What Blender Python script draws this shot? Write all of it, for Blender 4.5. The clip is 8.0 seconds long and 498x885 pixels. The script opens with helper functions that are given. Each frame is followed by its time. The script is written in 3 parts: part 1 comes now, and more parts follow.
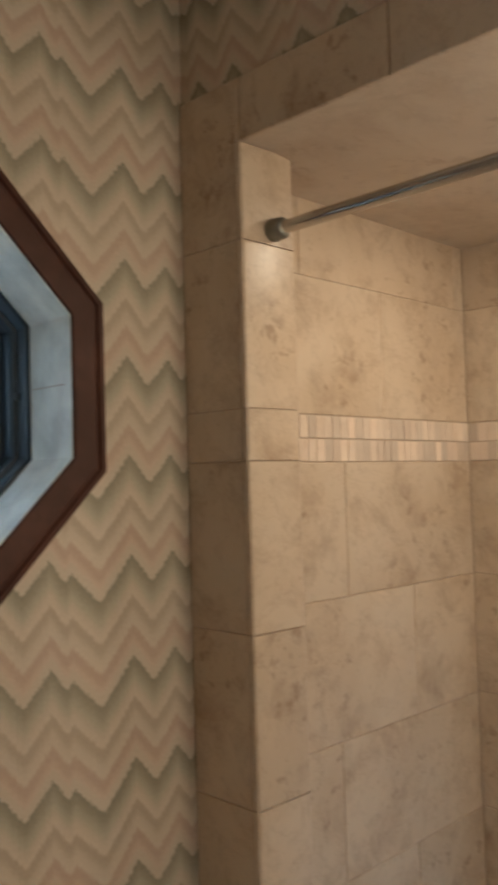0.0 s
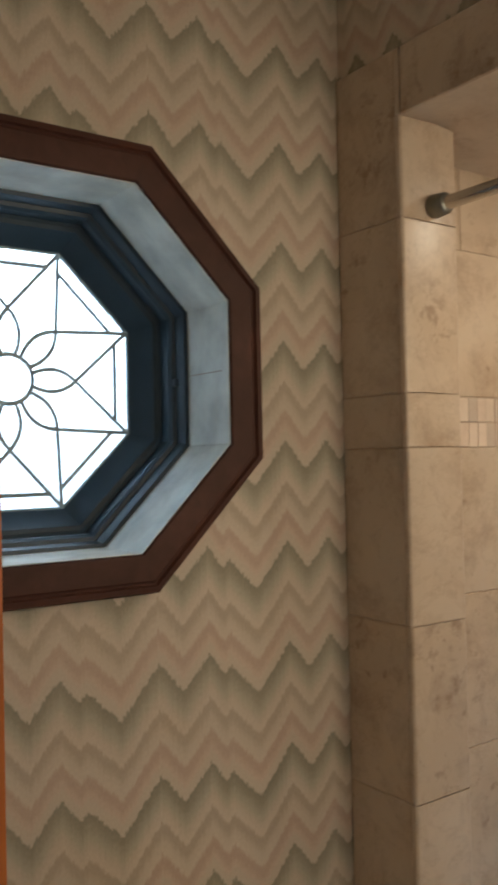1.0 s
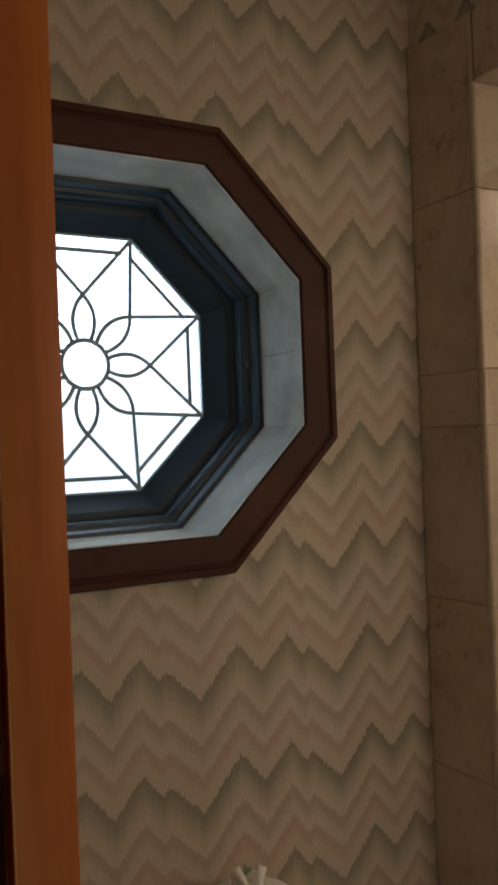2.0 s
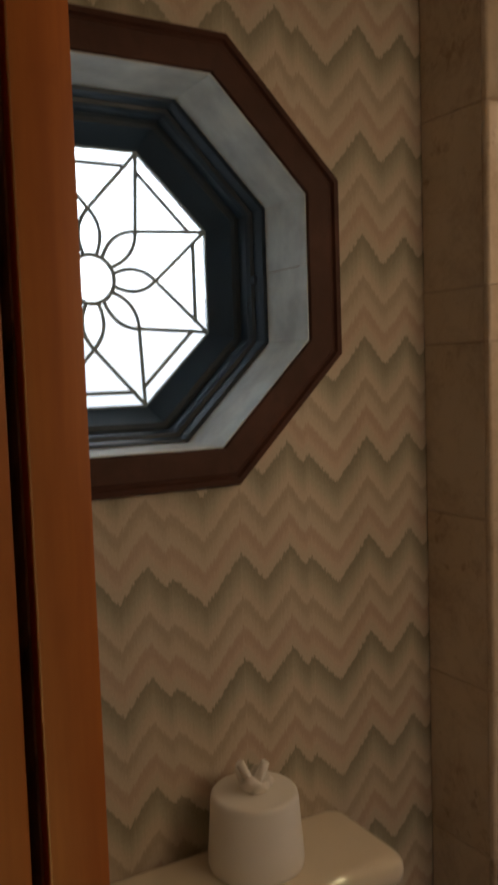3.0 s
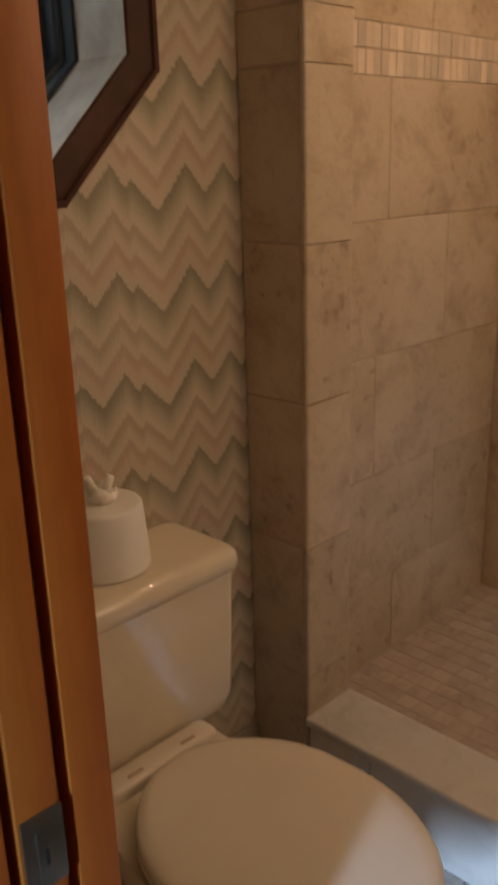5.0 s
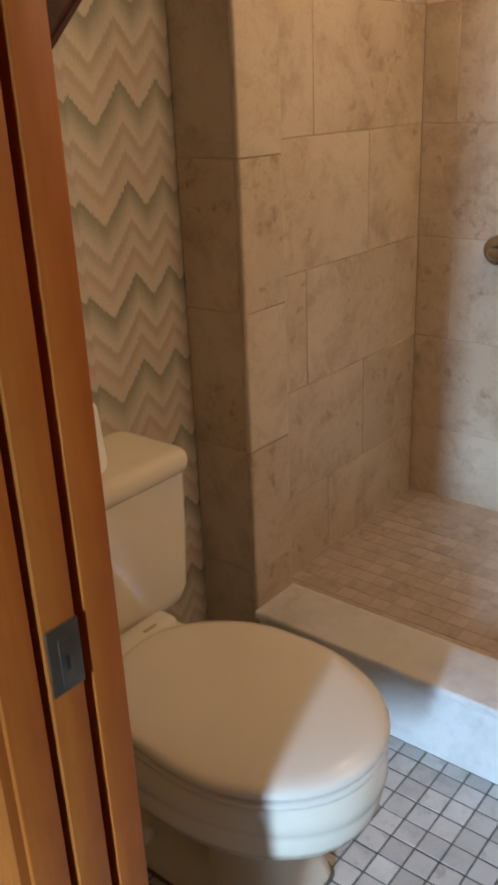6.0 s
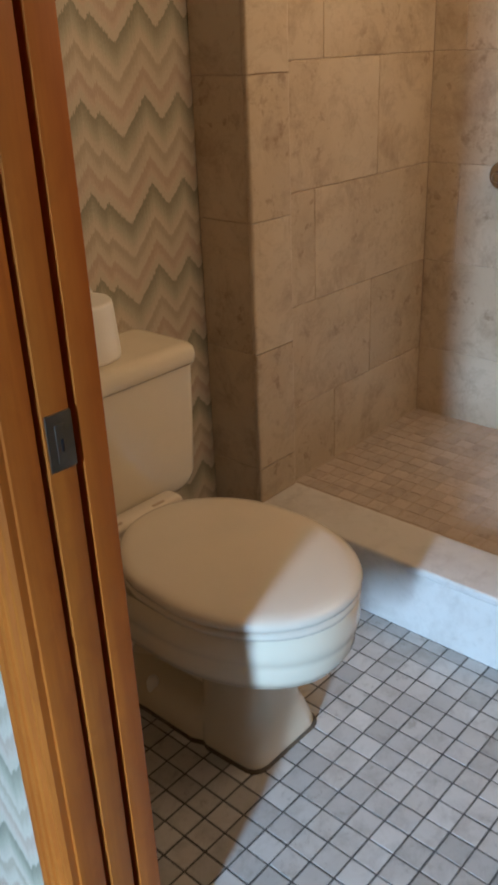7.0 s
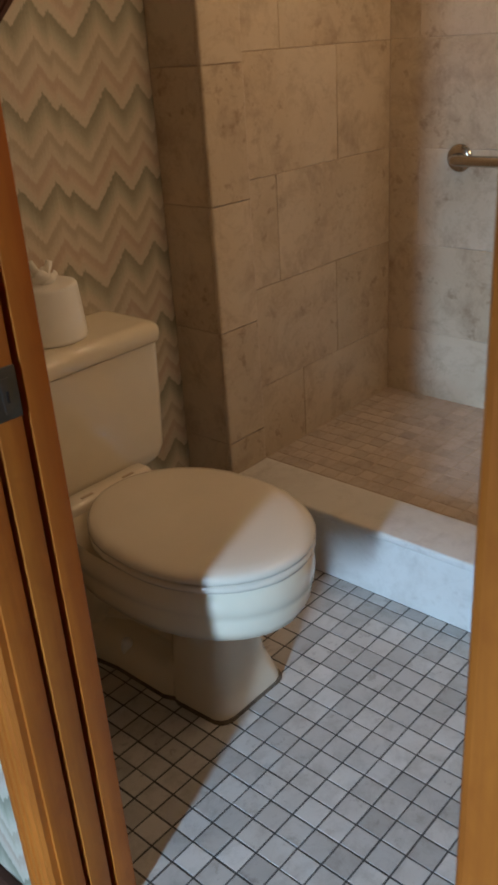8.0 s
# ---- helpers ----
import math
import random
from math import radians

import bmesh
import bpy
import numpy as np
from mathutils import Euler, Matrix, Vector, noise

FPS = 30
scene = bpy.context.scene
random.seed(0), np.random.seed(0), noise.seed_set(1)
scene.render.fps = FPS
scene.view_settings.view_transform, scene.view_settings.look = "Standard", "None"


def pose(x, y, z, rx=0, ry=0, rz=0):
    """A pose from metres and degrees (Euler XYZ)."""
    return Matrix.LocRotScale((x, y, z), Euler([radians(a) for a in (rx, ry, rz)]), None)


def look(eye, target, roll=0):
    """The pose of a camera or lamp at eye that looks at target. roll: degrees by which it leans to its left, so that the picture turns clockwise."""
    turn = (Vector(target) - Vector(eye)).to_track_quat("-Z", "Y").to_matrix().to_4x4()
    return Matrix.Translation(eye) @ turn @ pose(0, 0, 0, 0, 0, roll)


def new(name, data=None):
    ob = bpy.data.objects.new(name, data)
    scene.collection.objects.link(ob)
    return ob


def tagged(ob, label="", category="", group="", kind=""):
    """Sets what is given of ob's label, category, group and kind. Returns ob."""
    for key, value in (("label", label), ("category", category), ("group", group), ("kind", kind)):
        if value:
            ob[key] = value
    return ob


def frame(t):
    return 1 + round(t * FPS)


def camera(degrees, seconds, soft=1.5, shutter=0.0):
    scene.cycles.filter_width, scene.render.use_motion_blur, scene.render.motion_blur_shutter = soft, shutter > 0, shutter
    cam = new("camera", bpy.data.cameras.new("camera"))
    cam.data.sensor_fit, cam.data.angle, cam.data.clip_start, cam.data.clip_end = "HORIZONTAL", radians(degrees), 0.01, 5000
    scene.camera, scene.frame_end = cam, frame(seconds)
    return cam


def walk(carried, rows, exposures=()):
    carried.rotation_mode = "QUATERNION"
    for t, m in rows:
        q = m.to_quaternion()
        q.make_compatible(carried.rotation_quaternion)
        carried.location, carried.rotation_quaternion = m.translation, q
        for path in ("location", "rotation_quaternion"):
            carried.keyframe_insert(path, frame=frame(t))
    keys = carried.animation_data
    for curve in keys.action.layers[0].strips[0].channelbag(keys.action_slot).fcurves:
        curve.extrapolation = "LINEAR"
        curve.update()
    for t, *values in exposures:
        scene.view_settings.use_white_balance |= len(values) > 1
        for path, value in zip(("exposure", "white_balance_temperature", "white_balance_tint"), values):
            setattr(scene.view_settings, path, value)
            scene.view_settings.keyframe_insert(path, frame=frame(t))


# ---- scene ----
# camera and its walk
cam = camera(32.5, 8.0, soft=3.1, shutter=0.5)
PATH = [
    (0, (-1.0719, -1.2385, 1.4754), (0.3417, 0.1734, 1.5668), -1.65),
    (0.5, (-1.0783, -1.2282, 1.4931), (0.1837, 0.3203, 1.5888), -1.42),
    (1, (-1.0737, -1.2082, 1.4993), (0.0826, 0.4232, 1.5364), -1.21),
    (1.5, (-1.0592, -1.2075, 1.5002), (-0.0324, 0.5085, 1.5308), -1.42),
    (3, (-1.0793, -1.2262, 1.4685), (-0.093, 0.5064, 1.3101), -1.88),
    (3.5, (-1.083, -1.224, 1.4436), (-0.1062, 0.4912, 1.1211), -1.89),
    (4, (-1.0804, -1.2281, 1.421), (-0.0967, 0.4519, 0.9626), -1.95),
    (4.5, (-1.1279, -1.2210, 1.3799), (0.0579, 0.2997, 0.8483), -0.99),
    (5, (-1.2131, -1.2086, 1.3526), (0.135, 0.1298, 0.727), -1.68),
    (6.5, (-1.3781, -1.3347, 1.2969), (0.0471, -0.1767, 0.5046), -2.13),
    (7, (-1.4371, -1.4464, 1.2657), (-0.1024, -0.2225, 0.4168), -2.4),
    (7.5, (-1.4667, -1.5294, 1.2614), (-0.1432, -0.2938, 0.4119), -3.03),
    (8, (-1.4655, -1.5831, 1.2508), (-0.1357, -0.3572, 0.3972), -3.91),
]
EXPOSURES = [(0, -0.50, 5200, 3), (0.5, -0.50, 5150, 2), (1.0, -0.66, 5150, 2), (1.5, -1.12, 5200, 3), (3.0, -1.62, 6150, 10), (3.5, -1.60, 6350, 11), (4.0, -1.72, 6650, 12),
             (4.5, -1.77, 6950, 14), (5.0, -1.22, 6950, 18), (6.5, -0.78, 6500, 11), (7.0, -0.90, 6550, 11), (7.5, -1.25, 6650, 11), (8.0, -1.28, 6750, 11)]
walk(cam, [(t, look(eye, target, roll)) for t, eye, target, roll in PATH], EXPOSURES)

# main levels of the plan
WALL_X = -0.921      # bathroom face of the doorway wall
HALL_X = -1.043      # hall face of the doorway wall
JAMB_Y = -0.766      # doorway, pocket side
JAMB_S = -1.380      # doorway, far side
PIER_W = 0.141       # thickness of the shower partition
PIER_Y = -0.166      # end face of the pier
SHOWER_Y = -0.070    # shower end wall
SHOWER_X = 0.910     # shower long wall
SOUTH_Y = -1.60
SHOWER_Z = 0.122
CURB_Z = 0.190
HEAD_Z = 2.091
BAND_Z = 2.210
CEIL_Z = 2.45
WIN_X, WIN_Z = -0.556, 1.646

# ---- world and lights ----
world = bpy.data.worlds.new("world")
scene.world = world
world.use_nodes = True
wn = world.node_tree
sky = wn.nodes.new("ShaderNodeTexSky")
sky.sky_type = "NISHITA"
sky.sun_disc = False
sky.sun_elevation, sky.sun_rotation = radians(40), radians(200)
wn.links.new(sky.outputs[0], wn.nodes["Background"].inputs[0])
wn.nodes["Background"].inputs[1].default_value = 0.08


def area(name, eye, target, sx, sy, watts, colour):
    data = bpy.data.lights.new(name, "AREA")
    data.shape, data.size, data.size_y = "RECTANGLE", sx, sy
    data.energy, data.color = watts, colour
    ob = new(name, data)
    ob.matrix_world = look(eye, target)
    return ob


# the hall window behind the camera, and an added warm fill over the hall
daylight = area("hall_window_light", (-5.02, -2.00, 1.55), (-0.9, -1.0, 0.0), 0.24, 1.2, 51, (0.41, 0.67, 1.0))
daylight.data.spread = radians(43)
area("hall_fill", (-2.6, -1.3, 2.42), (-2.6, -1.3, 0.0), 0.3, 0.3, 3.5, (1.0, 0.76, 0.50))
# recessed downlight in the shower ceiling
LX, LY, LZ = 0.50, -0.594, 2.070
downlight = area("shower_light", (LX, LY, LZ - 0.008), (LX, LY, 0.0), 0.06, 0.06, 5.5, (1.0, 0.72, 0.45))
downlight.data.shape = "DISK"
# wide warm fill lamp added at the unseen end wall, no fixture there
area("end_wall_fill", (0.06, -1.585, 1.66), (-0.02, 0.0, 1.30), 0.80, 0.50, 24, (1.0, 0.705, 0.425))


# ---- material helpers ----
class Mat:
    def __init__(self, name):
        self.m = bpy.data.materials.new(name)
        self.m.use_nodes = True
        self.t = self.m.node_tree
        self.b = self.t.nodes["Principled BSDF"]

    def node(self, kind, **props):
        n = self.t.nodes.new(kind)
        for k, v in props.items():
            setattr(n, k, v)
        return n

    def link(self, a, b):
        self.t.links.new(a, b)

    def put(self, value, socket):
        if hasattr(value, "is_linked"):
            self.link(value, socket)
        else:
            socket.default_value = value

    def math(self, op, a, b=0.0, c=0.0):
        n = self.node("ShaderNodeMath", operation=op)
        for v, s in zip((a, b, c), n.inputs):
            self.put(v, s)
        return n.outputs[0]

    def place(self, objects=False):
        if objects:
            return self.node("ShaderNodeTexCoord").outputs["Object"]
        return self.node("ShaderNodeNewGeometry").outputs["Position"]

    def scaled(self, vec, scale, shift=None):
        n = self.node("ShaderNodeMapping")
        self.link(vec, n.inputs[0])
        n.inputs["Scale"].default_value = scale
        if shift is not None:
            self.link(shift, n.inputs["Location"])
        return n.outputs[0]

    def noise(self, vec, scale, detail=4.0, rough=0.55, warp=0.0):
        n = self.node("ShaderNodeTexNoise")
        self.link(vec, n.inputs["Vector"])
        n.inputs["Scale"].default_value, n.inputs["Detail"].default_value = scale, detail
        n.inputs["Roughness"].default_value, n.inputs["Distortion"].default_value = rough, warp
        return n.outputs[0]

    def ramp(self, fac, stops, mode="LINEAR"):
        n = self.node("ShaderNodeValToRGB")
        r = n.color_ramp
        r.interpolation = mode
        while len(r.elements) < len(stops):
            r.elements.new(0.5)
        for e, (p, c) in zip(r.elements, stops):
            e.position = p
            e.color = (c, c, c, 1) if isinstance(c, (int, float)) else (*c, 1)
        self.link(fac, n.inputs[0])
        return n.outputs[0]

    def mix(self, fac, a, b, mode="MIX"):
        n = self.node("ShaderNodeMix", data_type="RGBA", blend_type=mode)
        self.put(fac, n.inputs[0])
        for v, s in ((a, n.inputs[6]), (b, n.inputs[7])):
            if isinstance(v, tuple):
                s.default_value = (*v, 1)
            else:
                self.link(v, s)
        return n.outputs[2]

    def bump(self, height, strength, distance):
        n = self.node("ShaderNodeBump")
        n.inputs["Strength"].default_value, n.inputs["Distance"].default_value = strength, distance
        self.link(height, n.inputs["Height"])
        self.link(n.outputs[0], self.b.inputs["Normal"])

    def done(self, colour, rough=0.5, metal=0.0, spec=0.5, coat=0.0):
        if isinstance(colour, tuple):
            self.b.inputs["Base Color"].default_value = (*colour, 1)
        else:
            self.link(colour, self.b.inputs["Base Color"])
        self.put(rough, self.b.inputs["Roughness"])
        self.b.inputs["Metallic"].default_value = metal
        self.b.inputs["Specular IOR Level"].default_value = spec
        self.b.inputs["Coat Weight"].default_value = coat
        self.b.inputs["Coat Roughness"].default_value = 0.06
        return self.m


def wallpaper_material():
    """Flame-stitch print: zigzag bands that fade from a sage edge through beige and pink to cream."""
    k = Mat("flame_stitch_wallpaper")
    pos = k.place()
    sep = k.node("ShaderNodeSeparateXYZ")
    k.link(pos, sep.inputs[0])
    u = k.math("ADD", sep.outputs[0], sep.outputs[1])
    # stitched steps along the run
    step = k.math("MULTIPLY", k.math("FLOOR", k.math("DIVIDE", u, 0.0045)), 0.0045)
    ragged = k.math("ADD", k.math("MULTIPLY", step, 0.4), k.math("MULTIPLY", u, 0.6))
    phase = k.math("FRACT", k.math("DIVIDE", k.math("ADD", ragged, 0.4725 + 0.2645 * 40), 0.2645))
    low, span = 1.0865, 0.081
    knots = [(0.0, 0.0), (0.263, 0.079), (0.436, 0.026), (0.622, 0.081), (0.735, 0.044), (0.79, 0.054), (1.0, 0.0)]
    rise = k.ramp(phase, [(p, z / span) for p, z in knots])
    level = k.math("MULTIPLY", rise, span)
    fine = k.noise(k.scaled(pos, (1, 1, 1)), 55.0, 3.0)
    level = k.math("ADD", level, k.math("MULTIPLY", fine, 0.006))
    # uneven thread ends: every stitch column starts a little higher or lower
    thread = k.node("ShaderNodeTexWhiteNoise", noise_dimensions="1D")
    k.link(k.math("FLOOR", k.math("DIVIDE", u, 0.0030)), thread.inputs["W"])
    level = k.math("ADD", level, k.math("MULTIPLY", thread.outputs[0], 0.007))
    drop = k.math("SUBTRACT", k.math("ADD", level, low + 0.1785 * 20), sep.outputs[2])
    band = k.math("FRACT", k.math("DIVIDE", drop, 0.1785))
    dark, olive, sage, sand = (0.190, 0.182, 0.130), (0.262, 0.246, 0.174), (0.39, 0.355, 0.265), (0.53, 0.455, 0.355)
    cream, tan, rose, blush = (0.575, 0.50, 0.395), (0.405, 0.33, 0.243), (0.45, 0.33, 0.25), (0.55, 0.43, 0.338)
    colour = k.ramp(band, [(0.0, dark), (0.09, olive), (0.20, sage), (0.31, sand), (0.38, cream), (0.415, tan), (0.48, tan), (0.57, sand), (0.66, cream),
                           (0.705, rose), (0.77, rose), (0.85, blush), (0.90, sand), (0.985, sand), (1.0, olive)])
    blot = k.noise(pos, 3.0, 5.0)
    colour = k.mix(k.ramp(blot, [(0.35, 0.0), (0.7, 0.28)]), colour, (0.46, 0.39, 0.29))
    weave = k.noise(k.scaled(pos, (1, 1, 0.35)), 420.0, 2.0)
    colour = k.mix(0.14, colour, k.ramp(weave, [(0.3, (0.3, 0.26, 0.19)), (0.7, (0.75, 0.66, 0.52))]))
    k.bump(weave, 0.15, 0.001)
    return k.done(colour, 0.62, spec=0.35)


def stone_material(name, base, dark, vein, rough=0.28, scale=1.0, shiny=0.5, spread=(0.93, 1.05)):
    """Honed travertine-look tile: clouds, pits and thin veins, shifted from tile to tile."""
    k = Mat(name)
    info = k.node("ShaderNodeObjectInfo")
    shift = k.node("ShaderNodeCombineXYZ")
    for n, f in enumerate((7.3, 3.1, 5.7)):
        k.link(k.math("MULTIPLY", info.outputs["Random"], f), shift.inputs[n])
    vec = k.scaled(k.place(), (1, 1, 1), shift.outputs[0])
    cloud = k.noise(vec, 3.6 * scale, 5.0, 0.58, 0.3)
    patch = k.noise(vec, 9.0 * scale, 9.0, 0.70, 0.35)
    pit = k.noise(vec, 60.0 * scale, 4.0, 0.6)
    line = k.noise(vec, 5.0 * scale, 7.0, 0.66, 0.5)
    colour = k.mix(k.ramp(cloud, [(0.36, 0.0), (0.66, 0.75)]), base, dark)
    fleck = k.noise(vec, 26.0 * scale, 6.0, 0.65, 0.2)
    colour = k.mix(k.ramp(patch, [(0.49, 0.0), (0.70, 0.62)]), colour, vein)
    cluster = k.math("MULTIPLY", k.ramp(fleck, [(0.56, 0.0), (0.66, 0.7)]), k.ramp(cloud, [(0.46, 0.0), (0.58, 1.0)]))
    colour = k.mix(cluster, colour, vein)
    colour = k.mix(k.ramp(line, [(0.48, 0.0), (0.5, 0.16), (0.52, 0.0)]), colour, vein)
    colour = k.mix(k.ramp(pit, [(0.62, 0.0), (0.75, 0.3)]), colour, vein)
    tone = k.ramp(info.outputs["Random"], [(0.0, spread[0]), (1.0, spread[1])])
    colour = k.mix(1.0, colour, tone, "MULTIPLY")
    k.bump(pit, 0.12, 0.001)
    gloss = k.math("ADD", k.math("MULTIPLY", patch, 0.22), rough)
    return k.done(colour, gloss, spec=shiny)


def wood_material(name, base, dark, rough=0.34, grain=(1, 1, 0.05)):
    k = Mat(name)
    pos = k.place(True)
    info = k.node("ShaderNodeObjectInfo")
    shift = k.node("ShaderNodeCombineXYZ")
    k.link(k.math("MULTIPLY", info.outputs["Random"], 9.0), shift.inputs[0])
    vec = k.scaled(pos, grain, shift.outputs[0])
    fibre = k.noise(vec, 130.0, 4.0, 0.6, 0.3)
    wide = k.noise(vec, 22.0, 4.0, 0.55, 1.0)
    blot = k.noise(pos, 4.0, 3.0)
    colour = k.mix(k.ramp(wide, [(0.32, 0.0), (0.7, 0.85)]), base, dark)
    colour = k.mix(k.ramp(fibre, [(0.45, 0.0), (0.8, 0.55)]), colour, dark)
    colour = k.mix(k.ramp(blot, [(0.4, 0.0), (0.7, 0.5)]), colour, dark)
    smear = k.noise(k.scaled(pos, (1, 1, 0.45)), 34.0, 4.0, 0.6, 0.6)
    colour = k.mix(k.ramp(smear, [(0.48, 0.0), (0.72, 0.55)]), colour, dark)
    k.bump(fibre, 0.08, 0.001)
    return k.done(colour, k.math("ADD", k.math("MULTIPLY", wide, 0.18), rough - 0.08), spec=0.3)


def plain_material(name, colour, rough, metal=0.0, spec=0.5, vary=0.06, scale=9.0, coat=0.0, bump=0.0):
    k = Mat(name)
    pos = k.place()
    n = k.noise(pos, scale, 5.0)
    fine = k.noise(pos, scale * 14, 3.0)
    lo, hi = tuple(c * (1 - vary) for c in colour), tuple(min(1, c * (1 + vary)) for c in colour)
    col = k.mix(k.ramp(n, [(0.3, 0.0), (0.7, 1.0)]), lo, hi)
    if bump:
        k.bump(fine, bump, 0.002)
    return k.done(col, k.math("ADD", k.math("MULTIPLY", fine, 0.1), rough - 0.05), metal, spec, coat)


def glass_material():
    k = Mat("frosted_glass")
    pos = k.place()
    k.bump(k.noise(pos, 180.0, 2.0), 0.15, 0.001)
    k.b.inputs["Transmission Weight"].default_value = 1.0
    k.b.inputs["IOR"].default_value = 1.45
    return k.done((0.95, 0.98, 1.0), 0.25)


def glow_material(name, colour, strength):
    k = Mat(name)
    k.b.inputs["Emission Color"].default_value = (*colour, 1)
    k.b.inputs["Emission Strength"].default_value = strength
    return k.done((0.0, 0.0, 0.0), 1.0)


def sky_material():
    """Overcast sky that grows dimmer towards the ground."""
    k = Mat("sky_glow")
    sep = k.node("ShaderNodeSeparateXYZ")
    k.link(k.place(), sep.inputs[0])
    k.b.inputs["Emission Color"].default_value = (0.90, 0.96, 1.0, 1)
    rise = k.math("MULTIPLY", k.math("SUBTRACT", sep.outputs[2], 0.2), 0.3)
    k.link(k.math("MULTIPLY", k.ramp(rise, [(0.10, 0.22), (0.42, 0.36), (0.62, 1.0)]), 12.0), k.b.inputs["Emission Strength"])
    return k.done((0.0, 0.0, 0.0), 1.0)


M_PAPER = wallpaper_material()
M_TILE = stone_material("travertine_tile", (0.58, 0.478, 0.355), (0.47, 0.365, 0.25), (0.275, 0.185, 0.115), 0.25)
M_FLOOR = stone_material("grey_stone_mosaic", (0.57, 0.545, 0.51), (0.46, 0.43, 0.39), (0.31, 0.28, 0.245), 0.5, 1.6, 0.3, (0.78, 1.12))
M_SHFLOOR = stone_material("tumbled_stone_mosaic", (0.51, 0.42, 0.34), (0.43, 0.345, 0.275), (0.30, 0.225, 0.165), 0.5, 1.6, 0.5, (0.90, 1.08))
M_MOSAIC = stone_material("border_mosaic", (0.64, 0.54, 0.43), (0.54, 0.43, 0.33), (0.50, 0.39, 0.29), 0.22, 1.5, 0.5, (0.80, 1.22))
M_MARBLE = stone_material("white_marble", (0.66, 0.63, 0.585), (0.58, 0.545, 0.50), (0.44, 0.40, 0.36), 0.2, 0.8)
M_GROUT = plain_material("sand_grout", (0.46, 0.365, 0.275), 0.9, bump=0.3)
M_FGROUT = plain_material("dark_grout", (0.078, 0.072, 0.066), 0.95, vary=0.25, bump=0.3)
M_CHINA = plain_material("almond_china", (0.74, 0.655, 0.51), 0.10, vary=0.03, coat=0.3)
M_SEAT = plain_material("almond_seat_plastic", (0.71, 0.635, 0.525), 0.20, vary=0.02, coat=0.2)
M_WHITE = plain_material("white_ceramic", (0.86, 0.83, 0.77), 0.30, vary=0.03)
M_TRIM = wood_material("honey_pine", (0.58, 0.172, 0.025), (0.35, 0.088, 0.012), 0.44)
M_DOOR = wood_material("door_pine", (0.54, 0.170, 0.026), (0.35, 0.096, 0.014), 0.44)
M_DARKWOOD = wood_material("dark_stained_wood", (0.080, 0.027, 0.015), (0.038, 0.013, 0.007), 0.6, (0.3, 0.3, 0.3))
M_REVEAL = plain_material("white_painted_reveal", (0.68, 0.70, 0.64), 0.55, vary=0.22, scale=14, bump=0.1)
# blue cast of the sash is window glare put into its colour
M_SASH = plain_material("glare_tinted_sash", (0.020, 0.042, 0.068), 0.5, vary=0.15)
# bloom around the glass is put into this pale blue-grey lead colour
M_LEAD = plain_material("lead_came", (0.34, 0.43, 0.47), 0.5, 0.0)
M_GLASS = glass_material()
M_STEEL = plain_material("brushed_nickel", (0.46, 0.44, 0.41), 0.17, 1.0, vary=0.05)
M_PEWTER = plain_material("dull_pewter", (0.22, 0.22, 0.195), 0.42, 1.0, vary=0.15, scale=40)
M_CAP = plain_material("brown_hinge_cap", (0.40, 0.31, 0.22), 0.6)
M_BEAD = plain_material("dark_brown_bead", (0.11, 0.085, 0.06), 0.8, vary=0.3, scale=30)
# near-black colour stands in for the shade in keyhole and door pocket
M_BLACK = plain_material("painted_gap_shade", (0.012, 0.010, 0.009), 0.8)
M_CEIL = plain_material("ceiling_paint", (0.72, 0.70, 0.66), 0.8, bump=0.1)
M_SHCEIL = stone_material("shower_ceiling_stone", (0.58, 0.49, 0.38), (0.49, 0.39, 0.285), (0.38, 0.285, 0.2), 0.4, 0.7)
M_BASE = plain_material("grey_stone_base", (0.30, 0.26, 0.22), 0.5, vary=0.15)
M_HALLFLOOR = wood_material("hall_floor_wood", (0.30, 0.16, 0.075), (0.20, 0.10, 0.045), 0.4, (0.05, 1, 1))
M_SKY = sky_material()
M_LAMP = glow_material("lamp_lens", (1.0, 0.72, 0.45), 6.0)


# ---- mesh helpers ----
def shade(bm, angle=35):
    for f in bm.faces:
        f.smooth = True
    for e in bm.edges:
        e.smooth = not (len(e.link_faces) == 2 and e.calc_face_angle(0) > radians(angle)) and len(e.link_faces) == 2


def mesh(name, bm, material, angle=35):
    bmesh.ops.recalc_face_normals(bm, faces=bm.faces)
    shade(bm, angle)
    data = bpy.data.meshes.new(name)
    bm.to_mesh(data)
    bm.free()
    data.materials.append(material)
    return data


def part(name, bm, material, parent, label="", angle=35):
    ob = new(name, mesh(name, bm, material, angle))
    ob.parent = parent
    return tagged(ob, label)


def thing(name, bm, material, label, category="", kind="", group="", angle=35):
    return tagged(new(name, mesh(name, bm, material, angle)), label, category, group, kind)


def empty(name, label, category="", kind="", group="", at=(0, 0, 0)):
    ob = new(name)
    ob.empty_display_size = 0.05
    ob.location = at
    return tagged(ob, label, category, group, kind)


def box(x0, x1, y0, y1, z0, z1, bevel=0.0, seg=2, bm=None):
    own = bm is None
    bm = bm or bmesh.new()
    r = bmesh.ops.create_cube(bm, size=1.0, matrix=Matrix.Translation(((x0 + x1) / 2, (y0 + y1) / 2, (z0 + z1) / 2)) @ Matrix.Diagonal((x1 - x0, y1 - y0, z1 - z0, 1)))
    if bevel and own:
        bmesh.ops.bevel(bm, geom=list(bm.edges), offset=bevel, segments=seg, affect="EDGES", profile=0.6)
    return bm


